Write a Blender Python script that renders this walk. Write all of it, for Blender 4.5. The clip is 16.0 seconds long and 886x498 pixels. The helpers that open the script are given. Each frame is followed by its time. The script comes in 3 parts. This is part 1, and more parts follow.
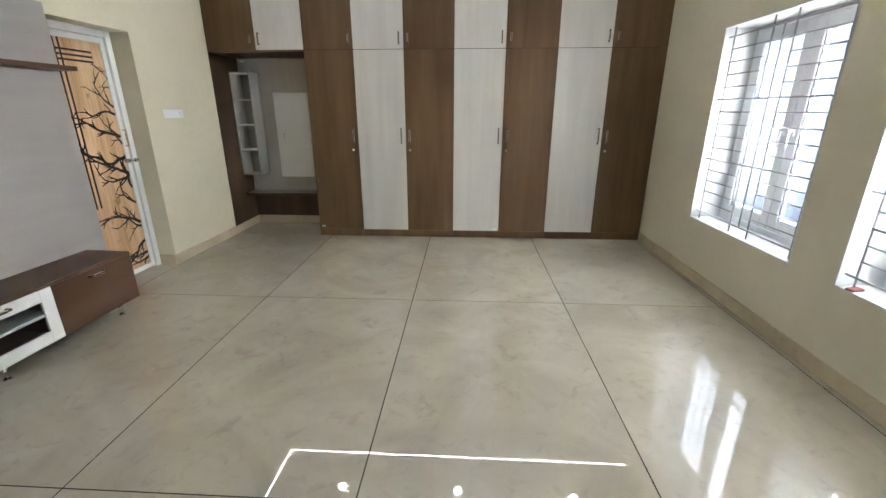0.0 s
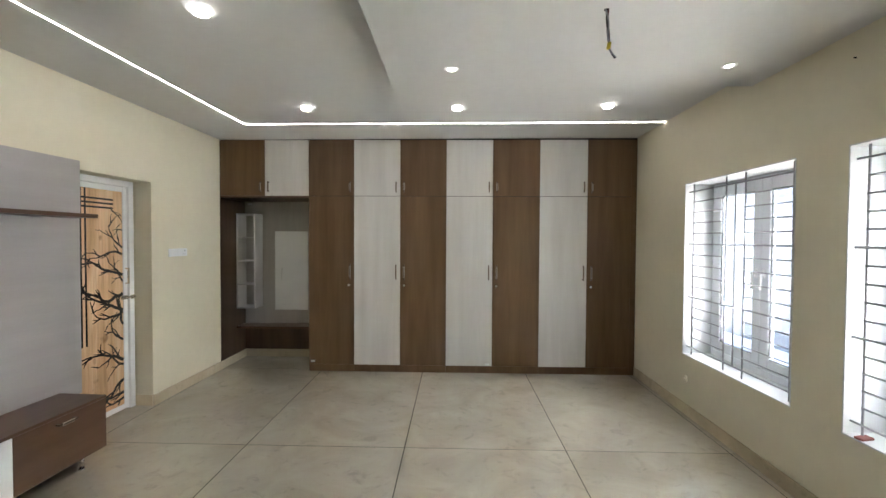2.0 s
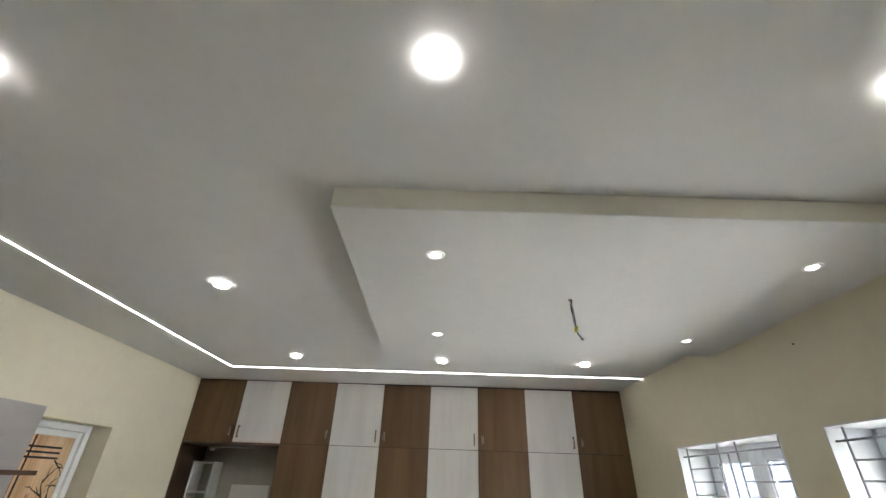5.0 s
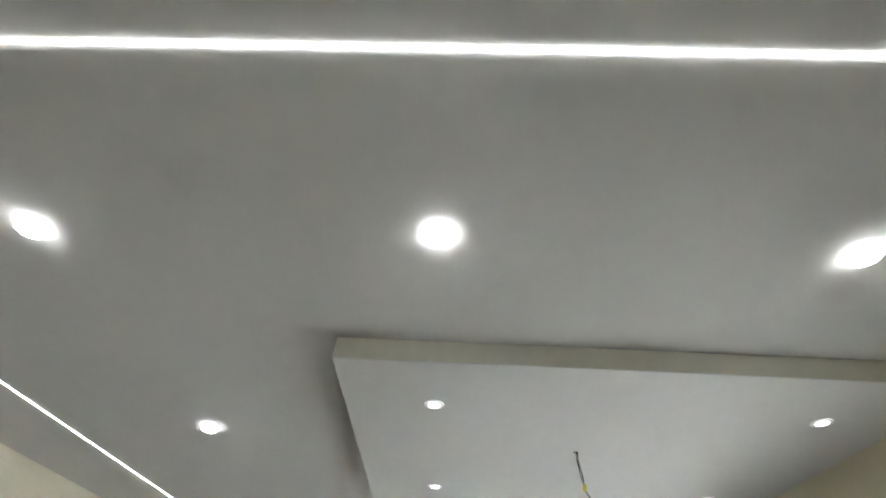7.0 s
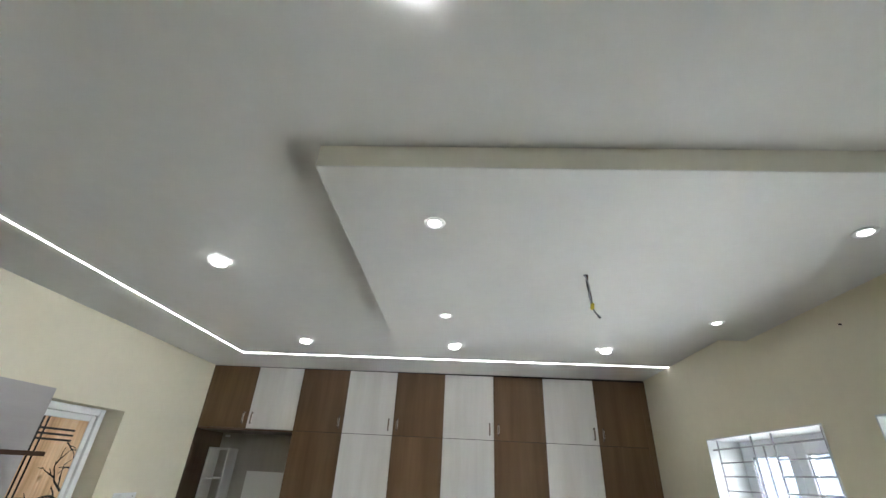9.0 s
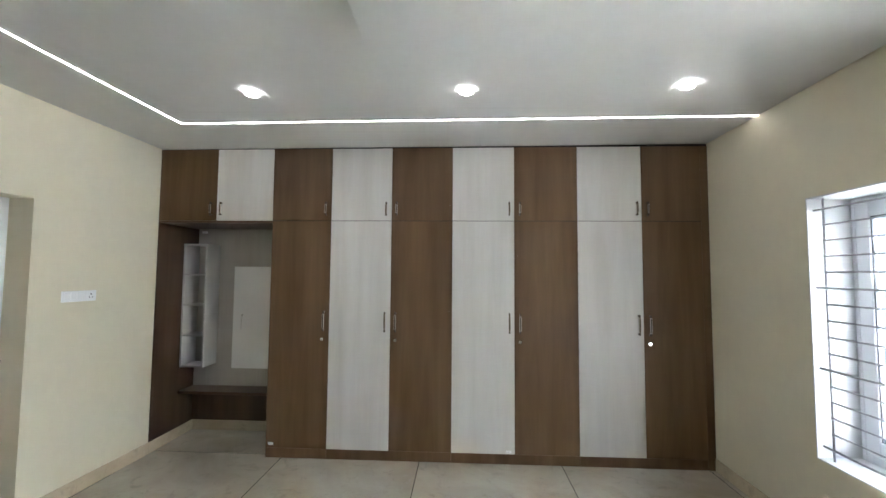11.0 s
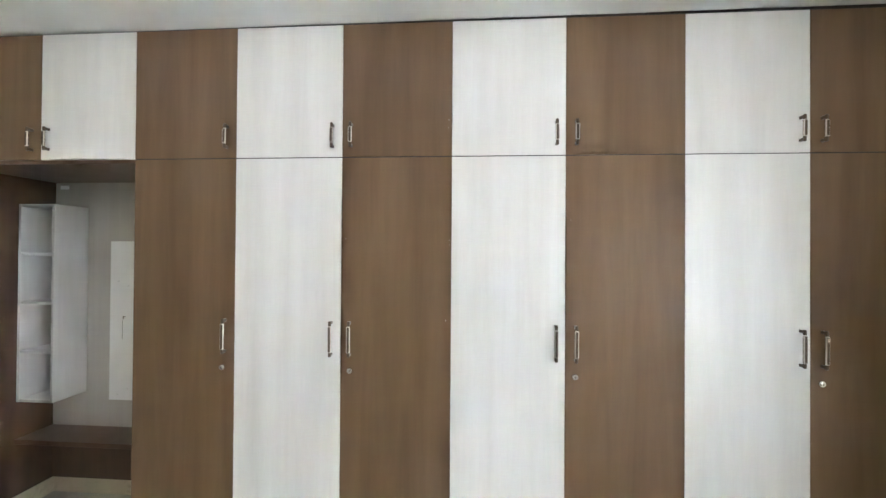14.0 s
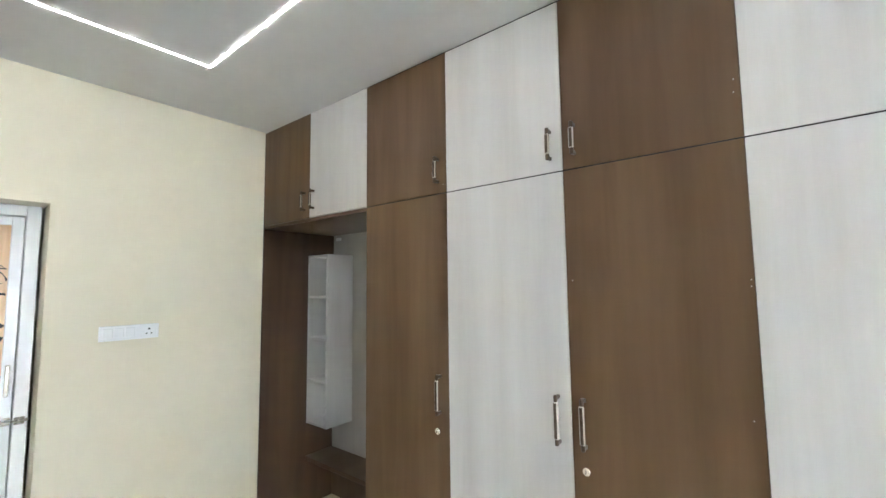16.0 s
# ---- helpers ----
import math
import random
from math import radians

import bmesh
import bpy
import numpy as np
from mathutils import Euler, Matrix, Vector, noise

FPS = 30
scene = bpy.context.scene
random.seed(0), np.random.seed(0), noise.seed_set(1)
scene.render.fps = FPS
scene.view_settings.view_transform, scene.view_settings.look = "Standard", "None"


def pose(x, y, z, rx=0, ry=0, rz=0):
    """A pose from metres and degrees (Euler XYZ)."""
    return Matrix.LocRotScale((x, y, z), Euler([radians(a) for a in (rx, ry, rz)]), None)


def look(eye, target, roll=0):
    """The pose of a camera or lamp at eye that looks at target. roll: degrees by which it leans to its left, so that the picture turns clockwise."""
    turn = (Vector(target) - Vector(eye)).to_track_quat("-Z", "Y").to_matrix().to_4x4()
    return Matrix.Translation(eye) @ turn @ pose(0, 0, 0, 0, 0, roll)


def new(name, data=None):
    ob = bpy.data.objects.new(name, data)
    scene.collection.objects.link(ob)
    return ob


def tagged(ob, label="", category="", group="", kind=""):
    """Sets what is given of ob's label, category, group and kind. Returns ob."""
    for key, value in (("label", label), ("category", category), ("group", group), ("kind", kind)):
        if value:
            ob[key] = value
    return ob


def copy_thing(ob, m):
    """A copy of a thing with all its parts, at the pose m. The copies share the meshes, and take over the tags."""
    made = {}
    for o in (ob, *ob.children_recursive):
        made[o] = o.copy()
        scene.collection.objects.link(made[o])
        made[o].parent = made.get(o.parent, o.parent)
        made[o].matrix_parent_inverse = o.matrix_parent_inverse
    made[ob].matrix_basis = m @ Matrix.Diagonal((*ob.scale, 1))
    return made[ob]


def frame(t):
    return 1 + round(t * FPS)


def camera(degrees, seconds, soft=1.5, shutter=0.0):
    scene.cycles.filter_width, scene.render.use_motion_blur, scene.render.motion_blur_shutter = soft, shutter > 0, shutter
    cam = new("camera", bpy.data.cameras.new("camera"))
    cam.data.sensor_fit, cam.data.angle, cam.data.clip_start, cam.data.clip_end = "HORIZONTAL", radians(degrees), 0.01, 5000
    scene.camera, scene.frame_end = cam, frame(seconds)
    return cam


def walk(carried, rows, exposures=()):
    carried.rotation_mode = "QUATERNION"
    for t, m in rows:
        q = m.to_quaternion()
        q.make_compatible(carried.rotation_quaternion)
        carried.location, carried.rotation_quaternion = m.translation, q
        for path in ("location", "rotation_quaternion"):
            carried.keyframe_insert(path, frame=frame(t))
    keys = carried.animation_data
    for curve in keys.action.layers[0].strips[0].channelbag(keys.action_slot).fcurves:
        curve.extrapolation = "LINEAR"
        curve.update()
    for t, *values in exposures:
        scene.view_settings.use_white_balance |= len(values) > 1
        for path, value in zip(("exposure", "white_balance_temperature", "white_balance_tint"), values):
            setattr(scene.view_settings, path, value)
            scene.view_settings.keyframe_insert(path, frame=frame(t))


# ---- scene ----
cam = camera(93.6, 16.0)
PATH = [
    (0, (1.781, -4.885, 1.479), (1.68, -2.991, 0.845), 0.0),
    (0.5, (1.746, -4.895, 1.518), (1.669, -2.957, 1.03), 0.4),
    (1, (1.746, -4.905, 1.546), (1.68, -2.937, 1.195), 0.3),
    (1.5, (1.742, -4.913, 1.563), (1.685, -2.924, 1.36), 0.3),
    (2, (1.735, -4.926, 1.592), (1.682, -2.928, 1.545), 0.3),
    (2.5, (1.725, -4.938, 1.618), (1.676, -2.943, 1.756), 0.5),
    (3, (1.73, -4.951, 1.665), (1.683, -2.977, 1.984), 0.8),
    (3.5, (1.736, -4.977, 1.696), (1.695, -3.042, 2.2), 1.1),
    (4, (1.737, -5.011, 1.718), (1.708, -3.126, 2.386), 1.4),
    (4.5, (1.732, -5.035, 1.746), (1.717, -3.211, 2.568), 1.6),
    (5, (1.736, -5.07, 1.771), (1.732, -3.327, 2.753), 2.0),
    (5.2, (1.731, -5.084, 1.781), (1.731, -3.378, 2.824), 2.1),
    (7.3, (1.727, -5.208, 1.838), (1.7, -3.823, 3.281), 3.4),
    (7.5, (1.734, -5.195, 1.839), (1.701, -3.794, 3.266), 3.4),
    (8, (1.776, -5.12, 1.814), (1.712, -3.632, 3.149), 3.7),
    (8.5, (1.808, -5.01, 1.795), (1.722, -3.394, 2.971), 3.5),
    (9, (1.831, -4.873, 1.752), (1.725, -3.118, 2.706), 3.1),
    (9.5, (1.789, -4.602, 1.703), (1.67, -2.734, 2.407), 2.4),
    (10, (1.737, -4.318, 1.655), (1.616, -2.374, 2.11), 1.6),
    (10.2, (1.733, -4.201, 1.632), (1.616, -2.239, 2.002), 1.1),
    (12.5, (1.769, -2.704, 1.625), (1.693, -0.706, 1.585), 0.3),
    (13, (1.719, -2.433, 1.602), (1.669, -0.433, 1.577), 0.5),
    (13.5, (1.703, -2.236, 1.621), (1.635, -0.238, 1.6), 0.5),
    (14, (1.749, -2.028, 1.629), (1.604, -0.034, 1.645), 0.4),
    (14.5, (1.761, -1.852, 1.647), (1.446, 0.122, 1.708), 0.0),
    (15, (1.706, -1.659, 1.685), (1.115, 0.249, 1.792), -0.3),
    (15.5, (1.665, -1.533, 1.684), (0.74, 0.234, 1.831), -0.4),
    (16, (1.69, -1.463, 1.685), (0.446, 0.094, 1.853), -0.7),
]
walk(cam, [(t, look(eye, target, roll)) for t, eye, target, roll in PATH], [(0.0, 5.89, 6290, 12), (2.5, 5.69, 6450, 13), (4.0, 5.64, 6440, 13), (5.2, 5.54, 6290, 13), (7.3, 5.49, 6030, 11), (8.5, 5.69, 5980, 11), (10.2, 5.69, 5980, 11), (12.3, 6.55, 6020, 14), (14.0, 6.80, 5840, 12), (15.5, 6.75, 5740, 11), (16.0, 6.4, 5900, 12)])

# ---------------- light ----------------

world = bpy.data.worlds.new("sky")
scene.world = world
world.use_nodes = True
wn = world.node_tree
sky = wn.nodes.new("ShaderNodeTexSky")
sky.sky_type, sky.sun_disc = "NISHITA", False
sky.sun_elevation, sky.sun_rotation = radians(49), radians(201)
wn.links.new(sky.outputs[0], wn.nodes["Background"].inputs[0])
wn.nodes["Background"].inputs[1].default_value = 0.05
sun = new("sun", bpy.data.lights.new("sun", "SUN"))
sun.data.energy, sun.data.angle, sun.data.color = 5.0, radians(0.5), (1.0, 0.97, 0.93)
sun.matrix_world = look((-7.5, -19.5, 24), (0, 0, 0))


# ---------------- materials ----------------
def nodes_of(name, rough, metal=0.0, coat=0.0):
    m = bpy.data.materials.new(name)
    m.use_nodes = True
    p = m.node_tree.nodes["Principled BSDF"]
    p.inputs["Roughness"].default_value = rough
    p.inputs["Metallic"].default_value = metal
    p.inputs["Coat Weight"].default_value = coat
    return m, m.node_tree, p


def coords(nt, scale, vary=True):
    """World position, shifted for every object by its random number, and scaled."""
    g = nt.nodes.new("ShaderNodeNewGeometry")
    mp = nt.nodes.new("ShaderNodeMapping")
    mp.inputs["Scale"].default_value = scale
    if vary:
        oi = nt.nodes.new("ShaderNodeObjectInfo")
        ad = nt.nodes.new("ShaderNodeVectorMath")
        ad.operation = "MULTIPLY_ADD"
        ad.inputs[1].default_value = (37.0, 23.0, 11.0)
        cb = nt.nodes.new("ShaderNodeCombineXYZ")
        for i in range(3):
            nt.links.new(oi.outputs["Random"], cb.inputs[i])
        nt.links.new(cb.outputs[0], ad.inputs[0])
        nt.links.new(g.outputs["Position"], ad.inputs[2])
        nt.links.new(ad.outputs[0], mp.inputs[0])
    else:
        nt.links.new(g.outputs["Position"], mp.inputs[0])
    return mp.outputs[0]


def noise_fac(nt, vec, scale=1.0, detail=5.0, rough=0.55, distort=0.0):
    n = nt.nodes.new("ShaderNodeTexNoise")
    n.inputs["Scale"].default_value, n.inputs["Detail"].default_value = scale, detail
    n.inputs["Roughness"].default_value, n.inputs["Distortion"].default_value = rough, distort
    nt.links.new(vec, n.inputs["Vector"])
    return n.outputs["Fac"]


def ramp(nt, fac, stops):
    r = nt.nodes.new("ShaderNodeValToRGB")
    el = r.color_ramp.elements
    while len(el) < len(stops):
        el.new(0.5)
    for e, (pos, col) in zip(el, stops):
        e.position, e.color = pos, (*col, 1)
    nt.links.new(fac, r.inputs[0])
    return r.outputs[0]


def blend(nt, a, b, fac, kind="MIX"):
    x = nt.nodes.new("ShaderNodeMix")
    x.data_type, x.blend_type = "RGBA", kind
    for sock, value in ((x.inputs[0], fac), (x.inputs[6], a), (x.inputs[7], b)):
        if isinstance(value, (int, float)):
            sock.default_value = value
        elif isinstance(value, tuple):
            sock.default_value = (*value, 1)
        else:
            nt.links.new(value, sock)
    return x.outputs[2]


def bump(nt, p, height, strength, distance):
    b = nt.nodes.new("ShaderNodeBump")
    b.inputs["Strength"].default_value, b.inputs["Distance"].default_value = strength, distance
    nt.links.new(height, b.inputs["Height"])
    nt.links.new(b.outputs[0], p.inputs["Normal"])


def plain(name, col, rough=0.5, metal=0.0, vary=0.05, scale=6.0, grain=0.0):
    m, nt, p = nodes_of(name, rough, metal)
    v = coords(nt, (1, 1, 1))
    f = noise_fac(nt, v, scale, 6)
    lo = tuple(c * (1 - vary) for c in col)
    hi = tuple(min(1, c * (1 + vary)) for c in col)
    nt.links.new(ramp(nt, f, [(0.3, lo), (0.7, hi)]), p.inputs["Base Color"])
    if grain:
        bump(nt, p, noise_fac(nt, v, 220.0, 3), grain, 0.002)
    return m


def paint(name, col):
    """Rolled emulsion: fine stipple, faint broad unevenness."""
    m, nt, p = nodes_of(name, 0.75)
    v = coords(nt, (1, 1, 1), False)
    broad = ramp(nt, noise_fac(nt, v, 0.9, 4), [(0.3, tuple(c * 0.965 for c in col)), (0.7, col)])
    fine = ramp(nt, noise_fac(nt, v, 14.0, 6), [(0.3, (0.97, 0.97, 0.97)), (0.7, (1, 1, 1))])
    nt.links.new(blend(nt, broad, fine, 1.0, "MULTIPLY"), p.inputs["Base Color"])
    bump(nt, p, noise_fac(nt, v, 160.0, 4), 0.12, 0.003)
    return m


def laminate(name, dark, light, axis, rough):
    """Wood-print laminate with its grain along the axis (0 x, 1 y, 2 z)."""
    m, nt, p = nodes_of(name, rough)
    s1, s2 = [8.0] * 3, [60.0] * 3
    s1[axis], s2[axis] = 0.7, 2.2
    broad = noise_fac(nt, coords(nt, s1), 1.0, 4, 0.55, 0.25)
    fine = noise_fac(nt, coords(nt, s2), 1.0, 4, 0.6)
    mid = tuple((a + b) / 2 for a, b in zip(dark, light))
    c1 = ramp(nt, broad, [(0.28, dark), (0.5, mid), (0.72, light)])
    c2 = ramp(nt, fine, [(0.3, (0.86, 0.86, 0.86)), (0.7, (1, 1, 1))])
    nt.links.new(blend(nt, c1, c2, 0.22, "MULTIPLY"), p.inputs["Base Color"])
    p.inputs["Specular IOR Level"].default_value = 0.35
    bump(nt, p, fine, 0.04, 0.0006)
    return m


def marble_tile(name, rough, ior=2.5, tint=(1, 1, 1)):
    """Polished beige vitrified tile: clouds, grey blotches, pale veins."""
    m, nt, p = nodes_of(name, rough)
    p.inputs["IOR"].default_value = ior
    v = coords(nt, (1, 1, 1))
    cloud = ramp(nt, noise_fac(nt, v, 1.7, 7, 0.6, 0.8), [(0.3, (0.435, 0.39, 0.315)), (0.5, (0.505, 0.457, 0.377)), (0.7, (0.57, 0.522, 0.445))])
    patch = ramp(nt, noise_fac(nt, v, 7.5, 8, 0.68, 1.2), [(0.31, (0.70, 0.70, 0.71)), (0.45, (1, 1, 1))])
    c = blend(nt, cloud, patch, 0.6, "MULTIPLY")
    vein = nt.nodes.new("ShaderNodeTexVoronoi")
    vein.feature = "DISTANCE_TO_EDGE"
    vein.inputs["Scale"].default_value = 1.5
    warp = nt.nodes.new("ShaderNodeVectorMath")
    warp.operation = "MULTIPLY_ADD"
    nz = nt.nodes.new("ShaderNodeTexNoise")
    nz.inputs["Scale"].default_value, nz.inputs["Detail"].default_value = 2.6, 7
    nt.links.new(v, nz.inputs["Vector"])
    warp.inputs[1].default_value = (0.8, 0.8, 0.8)
    nt.links.new(nz.outputs["Color"], warp.inputs[0])
    nt.links.new(v, warp.inputs[2])
    nt.links.new(warp.outputs[0], vein.inputs["Vector"])
    line = ramp(nt, vein.outputs["Distance"], [(0.0, (1, 1, 1)), (0.007, (0, 0, 0))])
    gate = ramp(nt, noise_fac(nt, v, 2.1, 3), [(0.56, (0, 0, 0)), (0.66, (0.55, 0.55, 0.55))])
    veined = blend(nt, c, (0.54, 0.515, 0.47), blend(nt, line, gate, 1.0, "MULTIPLY"))
    nt.links.new(blend(nt, veined, tint, 1.0, "MULTIPLY"), p.inputs["Base Color"])
    fr = ramp(nt, noise_fac(nt, v, 3.0, 5), [(0.3, (rough * 0.75,) * 3), (0.7, (rough * 1.35,) * 3)])
    nt.links.new(fr, p.inputs["Roughness"])
    bump(nt, p, noise_fac(nt, v, 1.6, 1), 0.006, 0.004)
    return m


def glow(name, col, strength):
    m, nt, p = nodes_of(name, 0.4)
    p.inputs["Base Color"].default_value = (0.9, 0.9, 0.9, 1)
    p.inputs["Emission Color"].default_value = (*col, 1)
    p.inputs["Emission Strength"].default_value = strength
    return m


def clear_glass(name):
    m, nt, p = nodes_of(name, 0.02)
    p.inputs["Base Color"].default_value = (0.93, 0.97, 0.97, 1)
    p.inputs["Transmission Weight"].default_value = 1.0
    p.inputs["IOR"].default_value = 1.45
    return m


def wood_print():
    """Printed pine boards, upright, in different tints."""
    m, nt, p = nodes_of("printed_wood", 0.35)
    v = coords(nt, (9.0, 9.0, 0.9), False)
    board = ramp(nt, noise_fac(nt, v, 1.0, 4, 0.55, 0.4), [(0.3, (0.50, 0.27, 0.13)), (0.5, (0.74, 0.47, 0.26)), (0.7, (0.86, 0.64, 0.42))])
    fine = ramp(nt, noise_fac(nt, coords(nt, (70, 70, 2.0), False), 1.0, 5), [(0.3, (0.75, 0.72, 0.70)), (0.65, (1, 1, 1))])
    knot = ramp(nt, noise_fac(nt, coords(nt, (9, 9, 6), False), 1.0, 2), [(0.22, (0.5, 0.4, 0.33)), (0.32, (1, 1, 1))])
    c = blend(nt, blend(nt, board, fine, 0.7, "MULTIPLY"), knot, 0.8, "MULTIPLY")
    nt.links.new(c, p.inputs["Base Color"])
    return m


WALL = paint("cream_wall_paint", (0.74, 0.685, 0.535))
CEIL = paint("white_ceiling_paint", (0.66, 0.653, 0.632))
REVEAL = paint("white_reveal_paint", (0.66, 0.675, 0.69))
FASCIA_LIT = paint("lamp_lit_fascia_paint", (0.74, 0.72, 0.63))
BROWN = laminate("brown_wood_laminate", (0.098, 0.0535, 0.0220), (0.160, 0.096, 0.046), 2, 0.5)
BROWN_H = laminate("brown_wood_laminate_level", (0.088, 0.046, 0.026), (0.125, 0.071, 0.042), 1, 0.36)
PALE = laminate("pale_ash_laminate", (0.565, 0.543, 0.517), (0.655, 0.638, 0.615), 2, 0.38)
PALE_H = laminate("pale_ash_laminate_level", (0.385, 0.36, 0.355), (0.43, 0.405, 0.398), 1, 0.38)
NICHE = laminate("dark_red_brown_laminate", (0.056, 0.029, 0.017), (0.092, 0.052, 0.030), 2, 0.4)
# the pale ash darkened: shade of the niche put into its back panel
PALE_BACK = laminate("shaded_ash_laminate", (0.40, 0.37, 0.33), (0.48, 0.45, 0.41), 2, 0.42)
TILE = marble_tile("polished_beige_tile", 0.012)
SKIRT = marble_tile("beige_skirting_tile", 0.2, 1.5, (1.18, 1.1, 0.95))
GROUT = plain("dark_grout", (0.03, 0.025, 0.02), 0.9)
WHITE = plain("white_plastic", (0.82, 0.83, 0.84), 0.3, vary=0.02)
UPVC = plain("white_window_profile", (0.72, 0.74, 0.78), 0.28, vary=0.02)
GASKET = plain("grey_gasket", (0.12, 0.13, 0.15), 0.6)
STEEL = plain("painted_grey_steel", (0.34, 0.34, 0.37), 0.4, 0.2)
CHROME = plain("chrome", (0.78, 0.78, 0.78), 0.15, 1.0, 0.02)
BRONZE = plain("antique_bronze", (0.095, 0.070, 0.050), 0.35, 0.85)
CHAMPAGNE = plain("satin_champagne_metal", (0.50, 0.45, 0.39), 0.38, 1.0, 0.05)
DARK = plain("dark_gap", (0.02, 0.016, 0.014), 0.8)
BLACK = plain("black_print", (0.012, 0.01, 0.01), 0.4)
PRINT = wood_print()
GLASS = clear_glass("window_glass")
BOARD = plain("white_board", (0.83, 0.83, 0.82), 0.45, vary=0.03, scale=3)
RUST = plain("rust_mark", (0.16, 0.13, 0.10), 0.8)
YELLOW = plain("yellow_tape", (0.72, 0.58, 0.05), 0.5)
RED = plain("red_brick_chip", (0.26, 0.09, 0.075), 0.8)
REDWIRE = plain("dark_red_wire", (0.10, 0.02, 0.02), 0.4)
LENS = glow("lit_lamp_lens", (1.0, 0.97, 0.90), 1.1)
LENS_SIDE = glow("lit_lamp_rim", (1.0, 0.97, 0.92), 0.42)
LENS_S = glow("lit_small_lens", (1.0, 0.96, 0.88), 0.4)
STRIP = glow("lit_strip_diffuser", (1.0, 0.97, 0.90), 0.36)
FACADE = paint("white_neighbour_plaster", (0.86, 0.87, 0.88))
# plaster darkened to keep the view through the panes from burning out
FACADE_B = paint("dark_grey_neighbour_plaster", (0.08, 0.085, 0.095))
EARTH = plain("concrete_ground", (0.34, 0.325, 0.30), 0.9, vary=0.2, scale=0.8)


# ---------------- building helpers ----------------
def add_box(bm, lo, hi, mat=0, bevel=0.0, m=None):
    size = [b - a for a, b in zip(lo, hi)]
    mid = [(a + b) / 2 for a, b in zip(lo, hi)]
    r = bmesh.ops.create_cube(bm, size=1.0, matrix=(m or Matrix()) @ Matrix.Translation(mid) @ Matrix.Diagonal((*size, 1)))
    faces = {f for v in r["verts"] for f in v.link_faces}
    if bevel:
        edges = {e for v in r["verts"] for e in v.link_edges}
        out = bmesh.ops.bevel(bm, geom=list(edges), offset=bevel, segments=1, affect="EDGES", profile=0.5)
        faces |= set(out["faces"])
    for f in faces:
        if f.is_valid:
            f.material_index = mat


def add_cyl(bm, r1, r2, depth, m, mat=0, seg=20):
    r = bmesh.ops.create_cone(bm, cap_ends=True, segments=seg, radius1=r1, radius2=r2, depth=depth, matrix=m)
    for f in {f for v in r["verts"] for f in v.link_faces}:
        f.material_index = mat
        f.smooth = len(f.verts) == 4


def finish(name, bm, mats, parent=None, m=None):
    me = bpy.data.meshes.new(name)
    bm.to_mesh(me)
    bm.free()
    for x in mats:
        me.materials.append(x)
    ob = new(name, me)
    if parent:
        ob.parent = parent
    if m is not None:
        ob.matrix_local = m
    return ob


def boxes(name, mats, items, parent=None, m=None, bevel=0.0):
    """One mesh of several boxes: (lo, hi) or (lo, hi, material index)."""
    bm = bmesh.new()
    for it in items:
        add_box(bm, it[0], it[1], it[2] if len(it) > 2 else 0, bevel)
    return finish(name, bm, mats, parent, m)


def share(name, mesh, parent=None, m=None):
    ob = new(name, mesh)
    ob.parent = parent
    if m is not None:
        ob.matrix_local = m
    return ob


def thing(name, m, label, category, group="", kind=""):
    ob = new(name)
    ob.empty_display_size = 0.1
    ob.matrix_world = m
    return tagged(ob, label, category, group, kind)


def cable(name, pts, radius, mat, parent=None):
    cu = bpy.data.curves.new(name, "CURVE")
    cu.dimensions, cu.bevel_depth, cu.bevel_resolution = "3D", radius, 2
    sp = cu.splines.new("NURBS")
    sp.points.add(len(pts) - 1)
    for q, c in zip(sp.points, pts):
        q.co = (*c, 1)
    sp.use_endpoint_u, sp.order_u = True, 3
    cu.materials.append(mat)
    ob = new(name, cu)
    ob.parent = parent
    return ob


# ---------------- plan ----------------
RX = 3.866            # inner face of the window wall
BACK = -6.0           # wall behind
TOP = 3.0             # walls reach above the false ceiling
LW = pose(-1.074, 0, 0, 0, 0, -2.0)     # the door wall stands a little askew
CE = pose(0, 0, 2.771, -0.6, -0.2, 0)   # the false ceiling and its slight fall
W1, W2, WW, SILL, HEAD = -1.018, -2.612, 1.245, 0.54, 2.112
DO0, DO1, DOH = -1.085, -1.845, 2.11    # door opening along the door wall


